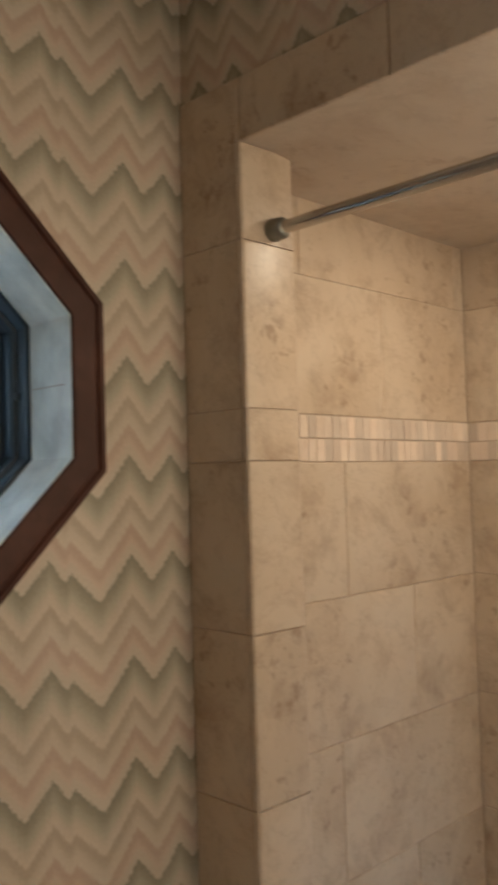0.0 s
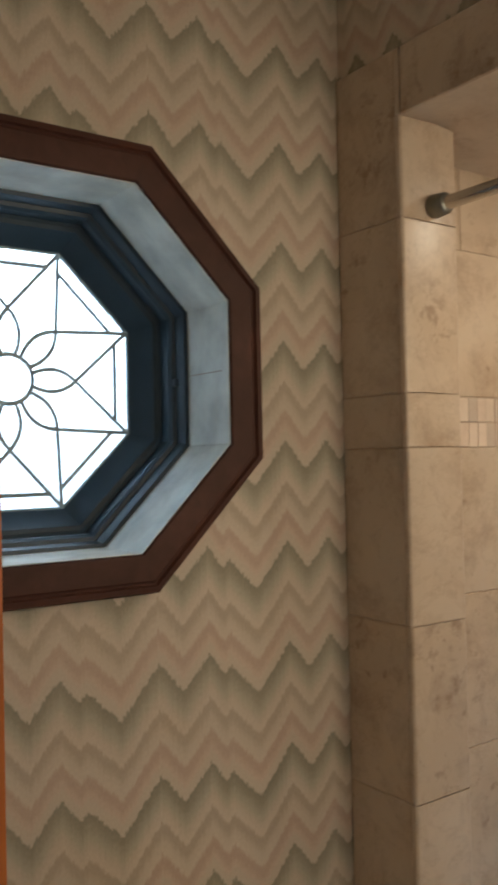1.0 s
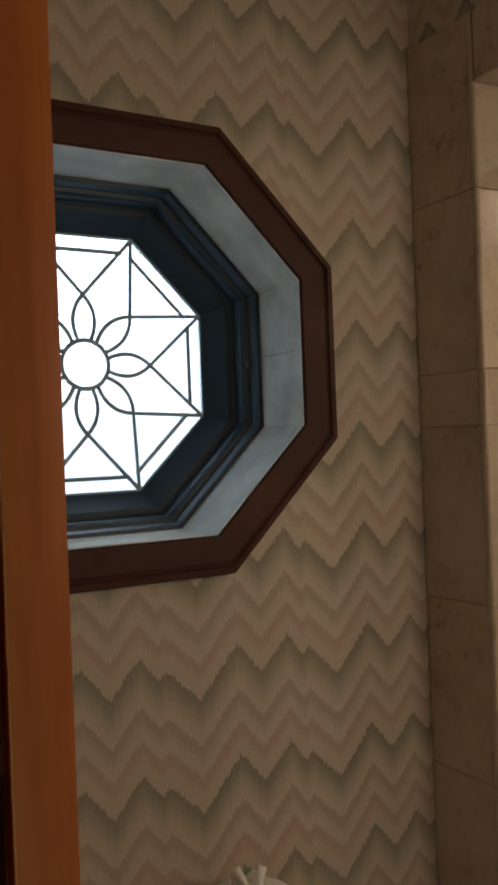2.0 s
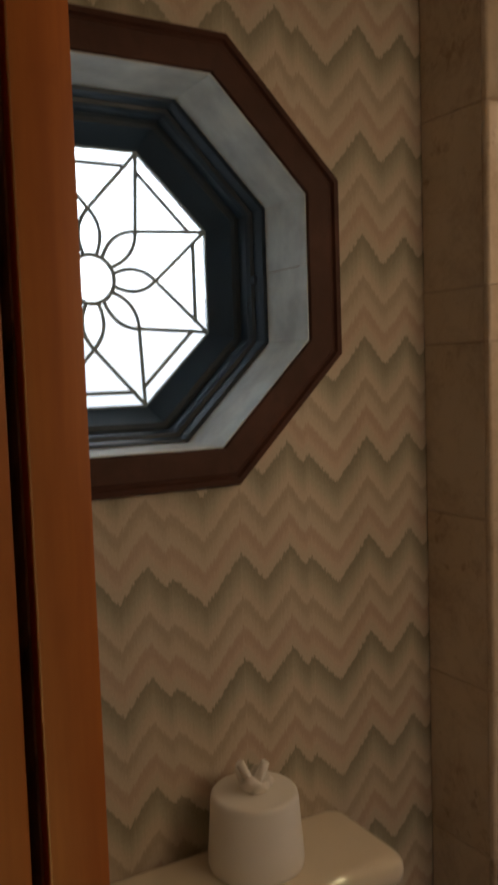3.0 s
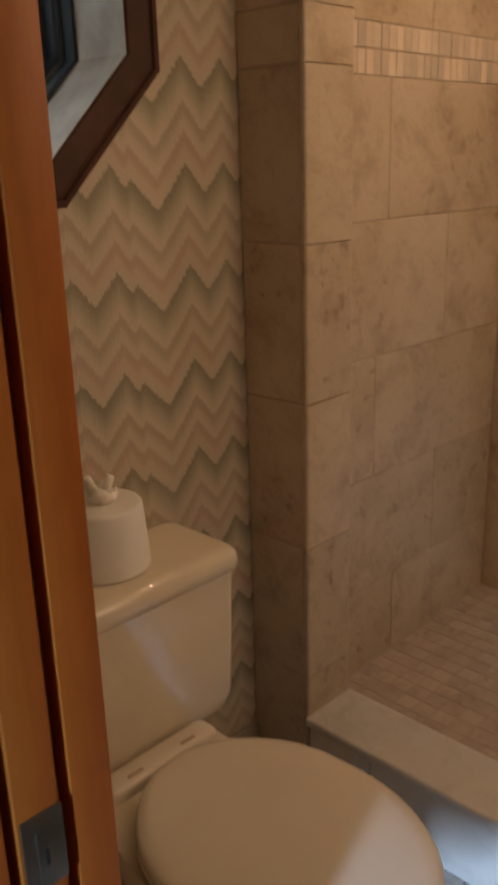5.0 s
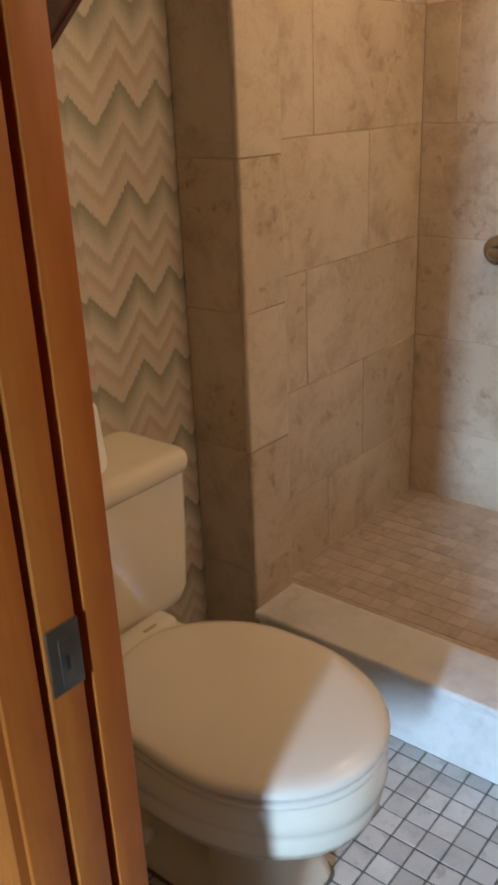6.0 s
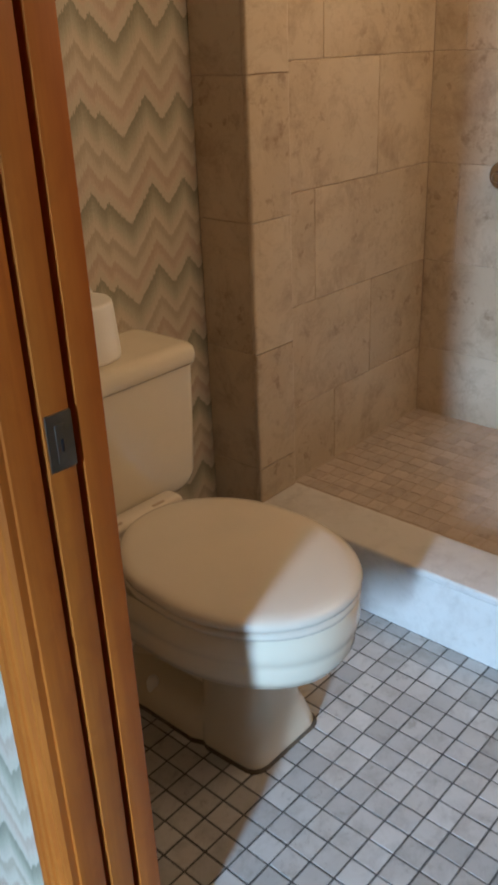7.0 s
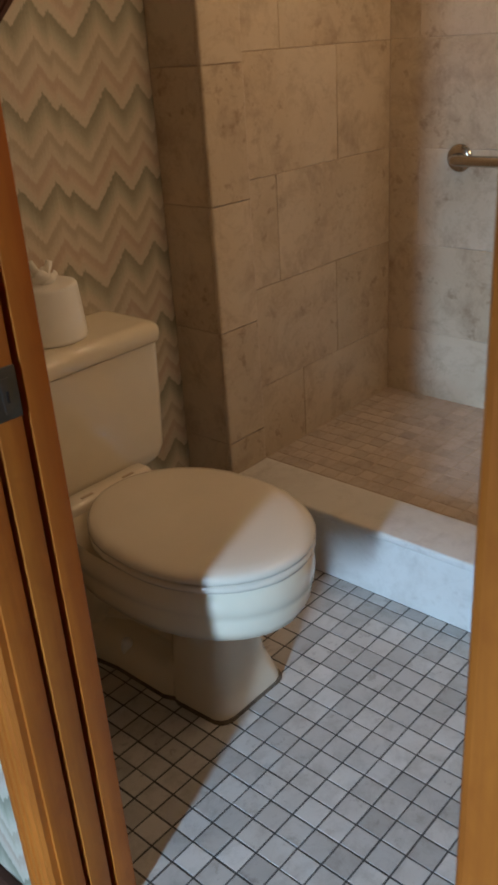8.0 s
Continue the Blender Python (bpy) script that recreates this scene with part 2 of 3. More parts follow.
def loft(rings, caps=True, closed=True, bm=None):
    """A skin over rings of points that all have the same count."""
    bm = bm or bmesh.new()
    rows = [[bm.verts.new(p) for p in ring] for ring in rings]
    n = len(rows[0])
    for a, b in zip(rows, rows[1:]):
        for i in range(n if closed else n - 1):
            j = (i + 1) % n
            bm.faces.new((a[i], a[j], b[j], b[i]))
    if caps:
        bm.faces.new(rows[0])
        bm.faces.new(rows[-1])
    return bm


def prism(points, axis_a, axis_b):
    """Extrudes a flat outline, given as points, from offset axis_a to offset axis_b."""
    a, b = Vector(axis_a), Vector(axis_b)
    return loft([[Vector(p) + a for p in points], [Vector(p) + b for p in points]])


def rounded(cx, cy, hx, hy, r, z, n=6):
    pts = []
    for sx, sy, start in ((1, 1, 0), (-1, 1, 90), (-1, -1, 180), (1, -1, 270)):
        for i in range(n):
            a = radians(start + 90 * i / (n - 1))
            pts.append((cx + sx * (hx - r) + r * math.cos(a), cy + sy * (hy - r) + r * math.sin(a), z))
    return pts


def tube(points, radius, sides=10, bm=None, caps=True):
    pts = [Vector(p) for p in points]
    rings = []
    up = Vector((0.12, 0.31, 0.94))
    for i, p in enumerate(pts):
        d = (pts[min(i + 1, len(pts) - 1)] - pts[max(i - 1, 0)]).normalized()
        s = d.cross(up).normalized()
        t = s.cross(d)
        r = radius[i] if isinstance(radius, (list, tuple)) else radius
        rings.append([p + r * (math.cos(2 * math.pi * k / sides) * s + math.sin(2 * math.pi * k / sides) * t) for k in range(sides)])
    return loft(rings, caps, bm=bm)


def tile_mesh(w, h, t=0.008, c=0.0018, bm=None, m=None):
    """A slab in its own plane, its face towards +z with eased edges."""
    out = bm or bmesh.new()
    m = m or Matrix()
    rows = []
    for z, i in ((0, 0), (t - c, 0), (t, c)):
        rows.append([out.verts.new(m @ Vector((x, y, z))) for x, y in ((-w / 2 + i, -h / 2 + i), (w / 2 - i, -h / 2 + i), (w / 2 - i, h / 2 - i), (-w / 2 + i, h / 2 - i))])
    for a, b in zip(rows, rows[1:]):
        for i in range(4):
            out.faces.new((a[i], a[(i + 1) % 4], b[(i + 1) % 4], b[i]))
    out.faces.new(rows[2])
    return out


TILE_CACHE = {}


def tile(name, parent, material, w, h, m, t=0.008, c=0.0018):
    key = (round(w, 4), round(h, 4), t, c, material.name)
    if key not in TILE_CACHE:
        TILE_CACHE[key] = mesh(name, tile_mesh(w, h, t, c), material, 20)
    ob = new(name, TILE_CACHE[key])
    ob.parent = parent
    ob.matrix_local = m
    return ob


def facing(origin, u, v):
    """A pose whose x and y axes are u and v."""
    u, v = Vector(u), Vector(v)
    n = u.cross(v)
    return Matrix(((u.x, v.x, n.x, origin[0]), (u.y, v.y, n.y, origin[1]), (u.z, v.z, n.z, origin[2]), (0, 0, 0, 1)))


def jitter(amount):
    return random.uniform(-amount, amount)


# ---- the large structure ----
def octagon(a, y, cx=WIN_X, cz=WIN_Z):
    r = a / math.cos(math.pi / 8)
    return [(cx + r * math.cos(math.pi / 8 + k * math.pi / 4), y, cz + r * math.sin(math.pi / 8 + k * math.pi / 4)) for k in range(8)]


def window_wall():
    x0, x1, z0, z1 = -1.10, 0.30, -0.1, CEIL_Z
    bm = bmesh.new()
    for_y = []
    for y in (0.0, 0.32):
        inner = [bm.verts.new(p) for p in octagon(0.325, y)]
        outer = []
        for k in range(8):
            px, pz = inner[k].co.x, inner[k].co.z
            dx, dz = px - WIN_X, pz - WIN_Z
            if abs(dx) > abs(dz):
                outer.append(bm.verts.new((x1 if dx > 0 else x0, y, pz)))
            else:
                outer.append(bm.verts.new((px, y, z1 if dz > 0 else z0)))
        corner = {0: (x1, z1), 2: (x0, z1), 4: (x0, z0), 6: (x1, z0)}
        for k in range(8):
            j = (k + 1) % 8
            ring = [inner[k], outer[k]]
            if k in corner:
                ring.append(bm.verts.new((corner[k][0], y, corner[k][1])))
            ring += [outer[j], inner[j]]
            bm.faces.new(ring)
        for_y.append((inner, outer))
    (a, _), (b, _) = for_y
    for k in range(8):
        bm.faces.new((a[k], a[(k + 1) % 8], b[(k + 1) % 8], b[k]))
    return bm


wall_north = thing("wall_north", window_wall(), M_PAPER, "wall papered in beige and sage flame-stitch zigzags with an octagonal opening", kind="structure")
wall_door = empty("wall_west", "doorway wall papered in flame-stitch zigzags with a pocket for the door", kind="structure")
part("hall_skin", box(HALL_X, -1.009, JAMB_Y + 0.020, 1.2, 0, CEIL_Z), M_PAPER, wall_door)
part("bath_skin", box(-0.955, WALL_X, JAMB_Y + 0.020, -0.002, 0, CEIL_Z), M_PAPER, wall_door)
part("far_side", box(HALL_X, WALL_X, -3.4, JAMB_S - 0.020, 0, CEIL_Z), M_PAPER, wall_door)
part("over_door", box(HALL_X, WALL_X, JAMB_S - 0.020, JAMB_Y + 0.020, 2.06, CEIL_Z), M_PAPER, wall_door)
thing("wall_south", box(WALL_X, 1.1, SOUTH_Y - 0.1, SOUTH_Y, -0.1, CEIL_Z), M_PAPER, "plain papered end wall of the bathroom", kind="structure")
thing("ceiling", box(-5.2, 1.1, -3.5, 1.3, CEIL_Z, CEIL_Z + 0.08), M_CEIL, "off-white painted ceiling", kind="structure")
thing("wall_over_shower", box(0.008, PIER_W - 0.008, SOUTH_Y, -0.001, BAND_Z + 0.002, CEIL_Z), M_PAPER, "papered wall above the tiled shower opening", kind="structure")
# hall that the camera stands in
thing("hall_floor", box(-5.2, -0.975, -3.5, 1.3, -0.1, 0.0), M_HALLFLOOR, "brown wooden hall floor", kind="structure")
thing("hall_wall_north", box(-5.2, -1.10, 1.2, 1.3, 0, CEIL_Z), M_PAPER, "papered hall wall", kind="structure")
thing("hall_wall_south", box(-5.2, -0.9, -3.5, -3.4, 0, CEIL_Z), M_PAPER, "papered hall wall", kind="structure")
hall_west = empty("hall_wall_west", "papered hall wall with a tall narrow window opening", kind="structure")
part("wall_panel", box(-5.2, -5.1, -3.4, -2.18, 0, CEIL_Z), M_PAPER, hall_west)
part("wall_panel", box(-5.2, -5.1, -1.88, 1.2, 0, CEIL_Z), M_PAPER, hall_west)
part("wall_panel", box(-5.2, -5.1, -2.18, -1.88, 0, 0.94), M_PAPER, hall_west)
part("wall_panel", box(-5.2, -5.1, -2.18, -1.88, 2.16, CEIL_Z), M_PAPER, hall_west)

# tile backing of the pier, header, shower walls, curb
pier = empty("shower_pier", "beige travertine tiled pier with bullnose edges at the shower opening", kind="structure")
part("core", box(0.0022, PIER_W - 0.004, PIER_Y + 0.0045, -0.001, 0, BAND_Z), M_GROUT, pier)
header = empty("shower_header", "beige travertine tiled header over the shower opening", kind="structure")
part("core", box(0.008, PIER_W - 0.008, SOUTH_Y, PIER_Y + 0.0125, HEAD_Z + 0.008, BAND_Z), M_GROUT, header)
shower_north = empty("wall_shower_north", "beige travertine tiled shower end wall with a mosaic border", kind="structure")
part("core", box(PIER_W - 0.004, 1.1, SHOWER_Y + 0.0022, 0.3, -0.1, 2.2), M_GROUT, shower_north)
shower_east = empty("wall_shower_east", "beige travertine tiled long shower wall with a mosaic border", kind="structure")
part("core", box(SHOWER_X + 0.0022, 1.1, SOUTH_Y, SHOWER_Y + 0.0022, -0.1, 2.2), M_GROUT, shower_east)
soffit = [(0.006, 2.092), (0.10, 2.095), (0.20, LZ), (SHOWER_X + 0.01, LZ), (SHOWER_X + 0.01, 2.2), (0.006, 2.2)]
thing("shower_ceiling", prism([(x, 0, z) for x, z in soffit], (0, SOUTH_Y, 0), (0, SHOWER_Y + 0.01, 0)), M_SHCEIL, "beige stone-finished shower ceiling", kind="structure")
shower_floor = empty("shower_floor", "tumbled beige stone mosaic shower floor", kind="structure")
part("grout_bed", box(PIER_W - 0.02, SHOWER_X + 0.01, SOUTH_Y, SHOWER_Y + 0.01, -0.1, SHOWER_Z - 0.0012), M_GROUT, shower_floor)
floor = empty("floor", "grey stone mosaic floor with dark grout", kind="structure")
part("grout_bed", box(-0.975, 0.03, SOUTH_Y, 0.0, -0.1, -0.0009), M_FGROUT, floor)

# ---- octagonal window ----
def ring_profile(profile):
    """An octagonal ring swept through (apothem, y) pairs."""
    return loft([octagon(a, y) for a, y in profile] + [octagon(*profile[0])], caps=False)


window = empty("window_1", "octagonal leaded glass window in a dark-stained wood casing", kind="structure")
part("casing", ring_profile([(0.2945, 0.012), (0.2945, -0.011), (0.2965, -0.0145), (0.300, -0.0155), (0.336, -0.0175), (0.339, -0.0155), (0.342, -0.0155), (0.345, -0.0205), (0.354, -0.0200), (0.356, -0.016), (0.356, 0.004), (0.330, 0.010)]), M_DARKWOOD, window, "dark-stained moulded wood casing", 25)
part("reveal", ring_profile([(0.2925, -0.009), (0.2925, 0.122), (0.330, 0.122), (0.330, 0.013), (0.2940, 0.010), (0.2940, -0.009)]), M_REVEAL, window, "white painted reveal boards", 25)
part("crack", box(WIN_X + 0.2915, WIN_X + 0.2935, 0.012, 0.112, WIN_Z + 0.004, WIN_Z + 0.0055), M_CAP, window, "brown crack across the painted board")
part("sash", ring_profile([(0.2935, 0.1225), (0.286, 0.1235), (0.283, 0.134), (0.283, 0.150), (0.276, 0.152), (0.272, 0.160), (0.272, 0.186), (0.266, 0.190), (0.258, 0.190), (0.252, 0.200), (0.240, 0.222), (0.230, 0.232), (0.230, 0.252), (0.325, 0.26), (0.325, 0.1235)]), M_SASH, window, "dark stepped sash with window glare in its blue tint", 25)
part("latch", box(WIN_X + 0.276, WIN_X + 0.284, 0.140, 0.152, WIN_Z - 0.012, WIN_Z + 0.002, 0.002), M_SASH, window)

GY = 0.240           # plane of the leaded glass
GR = 0.2305


def flat(r, deg):
    a = radians(deg)
    return Vector((WIN_X + r * math.cos(a), GY, WIN_Z + r * math.sin(a)))


def petal_side(k, sign, n=9):
    """One bowed side of a petal from the hub to its tip."""
    base, tip = 45 * k + sign * 15, 45 * k
    a, b = flat(0.0435, base), flat(0.124, tip)
    mid = flat(0.095, 45 * k + sign * 20.5)
    return [(1 - s) ** 2 * a + 2 * s * (1 - s) * mid + s * s * b for s in (i / (n - 1) for i in range(n))]


def pane(points):
    c = sum((Vector(p) for p in points), Vector()) / len(points)
    inset = [c + (Vector(p) - c) * 0.985 for p in points]
    part("pane", prism(inset, (0, -0.002, 0), (0, 0.002, 0)), M_GLASS, leaded).visible_shadow = False


leaded = tagged(new("leaded_glass"), "frosted leaded glass with an eight-petal flower")
leaded.parent = window
came = bmesh.new()
hub = [flat(0.0435, 15 * k) for k in range(25)]
tube(hub, 0.0041, 6, came)
pane(hub[:-1])
CR = GR / math.cos(math.pi / 8)
for k in range(8):
    left, right = petal_side(k, 1), petal_side(k, -1)
    nxt = petal_side(k + 1, -1)
    tip, tip2 = flat(0.124, 45 * k), flat(0.124, 45 * k + 45)
    corner, corner0 = flat(CR - 0.004, 45 * k + 22.5), flat(CR - 0.004, 45 * k - 22.5)
    inner, inner0 = flat(CR - 0.033, 45 * k + 20.5), flat(CR - 0.033, 45 * k - 20.5)
    arc = [flat(0.0435, 45 * k + d) for d in (15, 22.5, 30)]
    tube(left, 0.0038, 6, came)
    tube(right, 0.0038, 6, came)
    tube([tip, corner], 0.0036, 6, came)
    tube([tip, corner0], 0.0036, 6, came)
    tube([inner0, inner], 0.0038, 6, came)
    pane([flat(0.0435, 45 * k)] + left + right[::-1][1:])
    pane(left + [corner] + nxt[::-1] + [arc[1]])
    pane([tip, inner, inner0])
    pane([inner0, corner0, corner, inner])
rim = [flat(CR - 0.001, 45 * k + 22.5) for k in range(9)]
tube(rim, 0.0036, 6, came)
part("lead_came", came, M_LEAD, leaded, "lead strips, paled blue-grey by painted-in bloom")
thing("backdrop", box(-2.2, 1.1, 1.9, 1.92, 0.2, 3.4), M_SKY, "bright overcast sky outside the window", kind="structure")

# ---- pocket door and its jambs ----
door = empty("door_1", "honey-stained pine pocket door slid into its wall", kind="structure")
DX0, DX1, DY = -0.9995, -0.9655, JAMB_Y - 0.001
part("door_slab", box(DX0, DX1, DY, -0.06, 0.012, 2.02, 0.002), M_DOOR, door)
plate = part("edge_plate", box(-0.9975, -0.9650, DY - 0.0022, DY + 0.003, 0.872, 0.935, 0.0012), M_PEWTER, door, "dull pewter latch plate")
part("finger_pull", box(-0.9880, -0.9750, DY - 0.0034, DY, 0.880, 0.923, 0.0015), M_PEWTER, plate)
# raised black chip, coloured as the shade inside the hole
part("keyhole", box(-0.9828, -0.9798, DY - 0.0042, DY, 0.893, 0.907), M_BLACK, plate)

frame_trim = empty("door_frame", "honey-stained pine split jamb and fluted casing of the doorway", kind="structure")
part("jamb", box(-1.044, -1.0080, JAMB_Y, JAMB_Y + 0.0195, 0, 2.04, 0.0025), M_TRIM, frame_trim)
part("jamb", box(-0.9545, -0.920, JAMB_Y, JAMB_Y + 0.0195, 0, 2.04, 0.0025), M_TRIM, frame_trim)
part("jamb", box(-1.044, -0.920, JAMB_S - 0.0195, JAMB_S, 0, 2.04, 0.0025), M_TRIM, frame_trim)
part("jamb", box(-1.044, -0.920, JAMB_S, JAMB_Y, 2.04, 2.0595, 0.0015), M_TRIM, frame_trim)
# black sheet behind the slab paints the gaps beside the door dark
part("pocket_back", box(-1.008, -0.956, -0.05, -0.04, 0.0, 2.05), M_BLACK, frame_trim)


def casing(side, y_in, plain=False):
    """Fluted casing on the hall face; its outline runs outwards from the opening."""
    prof = [(0.0, 0.0), (0.0, 0.010), (0.004, 0.0145), (0.009, 0.0150), (0.012, 0.0115), (0.016, 0.0115), (0.020, 0.0155), (0.026, 0.0165),
            (0.028, 0.0140), (0.031, 0.0140), (0.033, 0.0170), (0.040, 0.0178), (0.042, 0.0152), (0.045, 0.0152), (0.047, 0.0182), (0.058, 0.0190), (0.062, 0.0170), (0.063, 0.0)]
    if plain:
        prof = [(0.0, 0.0), (0.0, 0.012), (0.003, 0.016), (0.008, 0.0175), (0.030, 0.018), (0.052, 0.0185), (0.060, 0.017), (0.063, 0.012), (0.063, 0.0)]
    pts = [(HALL_X - 0.0005 - d, y_in + side * w, 0.0) for w, d in prof]
    return prism(pts, (0, 0, 0), (0, 0, 2.11))


part("casing", casing(1, JAMB_Y + 0.005), M_TRIM, frame_trim, "fluted pine casing", 15)
part("casing", casing(-1, JAMB_S - 0.005, True), M_TRIM, frame_trim, "plain pine casing", 15)
part("casing", box(HALL_X - 0.0185, HALL_X - 0.0005, JAMB_S - 0.006, JAMB_Y + 0.006, 2.046, 2.11, 0.003), M_TRIM, frame_trim)

# ---- baseboard ----
thing("hall_baseboard", box(HALL_X - 0.016, HALL_X - 0.0005, JAMB_Y + 0.070, 1.195, 0.0, 0.040, 0.004), M_DARKWOOD, "low dark wooden baseboard along the papered hall wall", kind="structure")
thing("baseboard", box(-0.919, -0.001, -0.012, -0.0015, 0.0, 0.100, 0.002), M_BASE, "low grey stone base strip along the papered wall", kind="structure")

# ---- shower curb ----
curb = empty("shower_curb", "white marble shower curb with a rounded top slab", kind="structure")


def curb_slab():
    pts = []
    x0, x1, z0, z1, r = -0.012, PIER_W + 0.004, CURB_Z - 0.022, CURB_Z, 0.007
    for cx, cz, start in ((x1 - r, z1 - r, 0), (x0 + r, z1 - r, 90), (x0 + r, z0 + r, 180), (x1 - r, z0 + r, 270)):
        for i in range(5):
            a = radians(start + 22.5 * i)
            pts.append((cx + r * math.cos(a), 0.0, cz + r * math.sin(a)))
    return prism(pts, (0, SOUTH_Y, 0), (0, PIER_Y - 0.0005, 0))


part("top_slab", curb_slab(), M_MARBLE, curb, angle=50)
part("core", box(0.008, PIER_W - 0.006, SOUTH_Y, PIER_Y - 0.001, 0.0, CURB_Z - 0.022), M_GROUT, curb)
for y0, y1 in ((-0.330, PIER_Y - 0.001), (-0.940, -0.332), (SOUTH_Y, -0.942)):
    tile("slab", curb, M_MARBLE, y1 - y0, CURB_Z - 0.0225, facing((0.008, (y0 + y1) / 2, (CURB_Z - 0.0225) / 2), (0, -1, 0), (0, 0, 1)))
tile("slab", curb, M_MARBLE, PIER_Y - SOUTH_Y, CURB_Z - 0.0225, facing((PIER_W - 0.006, (SOUTH_Y + PIER_Y) / 2, (CURB_Z - 0.0225) / 2), (0, 1, 0), (0, 0, 1)))

# ---- toilet ----
TX = -0.462


def egg(z, hw, back, front, back_hw, n=40, cx=TX):
    """A toilet-seat outline: round in front, narrower and squarer behind."""
    pts = []
    wide = back - (back - front) * 0.52
    for i in range(n):
        a = 2 * math.pi * i / n
        s, c = math.sin(a), math.cos(a)
        if c < 0:
            y = wide + (wide - front) * c
            x = hw * math.copysign(abs(s) ** 0.96, s)
        else:
            q = math.copysign(abs(c) ** 0.62, c)
            y = wide + (back - wide) * q
            w = hw + (back_hw - hw) * (c ** 1.6)
            x = w * math.copysign(abs(s) ** 0.80, s)
        pts.append((cx + x, y, z))
    return pts


toilet = empty("toilet", "almond two-piece china toilet with its lid closed", "toilet", at=(0, 0, 0))
tank_rings = []
for z, hx, y0, y1, r in ((0.352, 0.160, -0.168, -0.022, 0.03), (0.358, 0.192, -0.180, -0.018, 0.035), (0.372, 0.216, -0.187, -0.016, 0.035), (0.395, 0.226, -0.190, -0.015, 0.033), (0.52, 0.229, -0.193, -0.014, 0.03), (0.662, 0.231, -0.196, -0.012, 0.028)):
    tank_rings.append(rounded(TX + 0.001, (y0 + y1) / 2, hx, (y1 - y0) / 2, r, z))
part("tank", loft(tank_rings), M_CHINA, toilet, angle=60)
lid_rings = []
for z, g, r in ((0.655, -0.006, 0.022), (0.652, 0.005, 0.024), (0.657, 0.010, 0.027), (0.672, 0.0118, 0.028), (0.682, 0.0105, 0.028), (0.6885, 0.0075, 0.027), (0.6935, 0.0025, 0.026), (0.6965, -0.0035, 0.024), (0.6980, -0.010, 0.022), (0.6985, -0.018, 0.02), (0.6987, -0.07, 0.014)):
    lid_rings.append(rounded(TX - 0.003, -0.107, 0.226 + g, 0.090 + g, r, z))
part("tank_lid", loft(lid_rings), M_CHINA, toilet, "almond china tank lid with a rolled edge", 60)
lever = part("flush_lever", loft([[(x, -0.202 - 0.012 * b + math.cos(a) * ry, 0.640 - 0.006 * s + math.sin(a) * rz) for a in (2 * math.pi * i / 12 for i in range(12))]
    for x, ry, rz, b, s in ((-0.684, 0.003, 0.004, 0.9, 0), (-0.680, 0.007, 0.009, 1, 0), (-0.668, 0.009, 0.012, 1, 0), (-0.645, 0.008, 0.010, 1.0, 0.5), (-0.620, 0.007, 0.009, 1, 1.0), (-0.610, 0.005, 0.006, 0.9, 1.2), (-0.606, 0.002, 0.003, 0.8, 1.2))]), M_WHITE, toilet, "white flush lever", 60)
part("pivot", box(-0.676, -0.660, -0.204, -0.190, 0.632, 0.648, 0.003), M_WHITE, lever)
bowl_rings = [egg(z - 0.006, hw + 0.003, bk, fr - 0.013, bh, cx=TX - 0.003) for z, hw, bk, fr, bh in (
    (0.372, 0.176, -0.20, -0.735, 0.14), (0.376, 0.180, -0.19, -0.740, 0.145), (0.368, 0.184, -0.19, -0.745, 0.15), (0.345, 0.187, -0.19, -0.748, 0.15), (0.325, 0.186, -0.19, -0.746, 0.15), (0.318, 0.181, -0.19, -0.740, 0.148),
    (0.308, 0.182, -0.19, -0.740, 0.145), (0.285, 0.181, -0.19, -0.738, 0.142), (0.262, 0.174, -0.19, -0.726, 0.138), (0.248, 0.158, -0.19, -0.700, 0.13), (0.238, 0.126, -0.19, -0.65, 0.12), (0.225, 0.095, -0.19, -0.605, 0.10))]
part("bowl", loft(bowl_rings), M_CHINA, toilet, angle=60)
part("deck", loft([rounded(TX, -0.165, 0.150 + g, 0.120 + g, 0.03, z) for z, g in ((0.300, -0.03), (0.335, -0.004), (0.346, 0.0), (0.3515, -0.004))]), M_CHINA, toilet, angle=60)


def pedestal_ring(z, f, front, waist, rear, back=-0.10):
    right = [(f - 0.034, front - 0.003), (f - 0.019, front + 0.001), (f - 0.008, front + 0.009), (f - 0.0015, front + 0.022), (f, front + 0.036), (f * 1.04, front + 0.125), (f * 1.03 - 0.004, front + 0.138), (waist, front + 0.160), (waist, front + 0.31), (rear, back - 0.08), (rear - 0.02, back)]
    return [(TX + x, y, z) for x, y in right] + [(TX - x, y, z) for x, y in reversed(right)]


ped = [pedestal_ring(z, f, y, w, r) for z, f, y, w, r in ((0.0, 0.099, -0.623, 0.107, 0.124), (0.010, 0.0995, -0.624, 0.108, 0.124), (0.030, 0.095, -0.619, 0.104, 0.120), (0.055, 0.087, -0.613, 0.094, 0.112), (0.068, 0.083, -0.609, 0.070, 0.10),
    (0.080, 0.077, -0.605, 0.036, 0.09), (0.17, 0.067, -0.602, 0.030, 0.08), (0.25, 0.073, -0.612, 0.036, 0.08), (0.30, 0.080, -0.62, 0.05, 0.09))]
part("pedestal", loft(ped), M_CHINA, toilet, angle=40)
part("foot_bead", loft([pedestal_ring(z, 0.099 + g, -0.623 - g, 0.107 + g, 0.124 + g) for z, g in ((-0.001, 0.006), (0.003, 0.005), (0.006, 0.001))]), M_BEAD, toilet, "dark brown bead around the foot", 40)
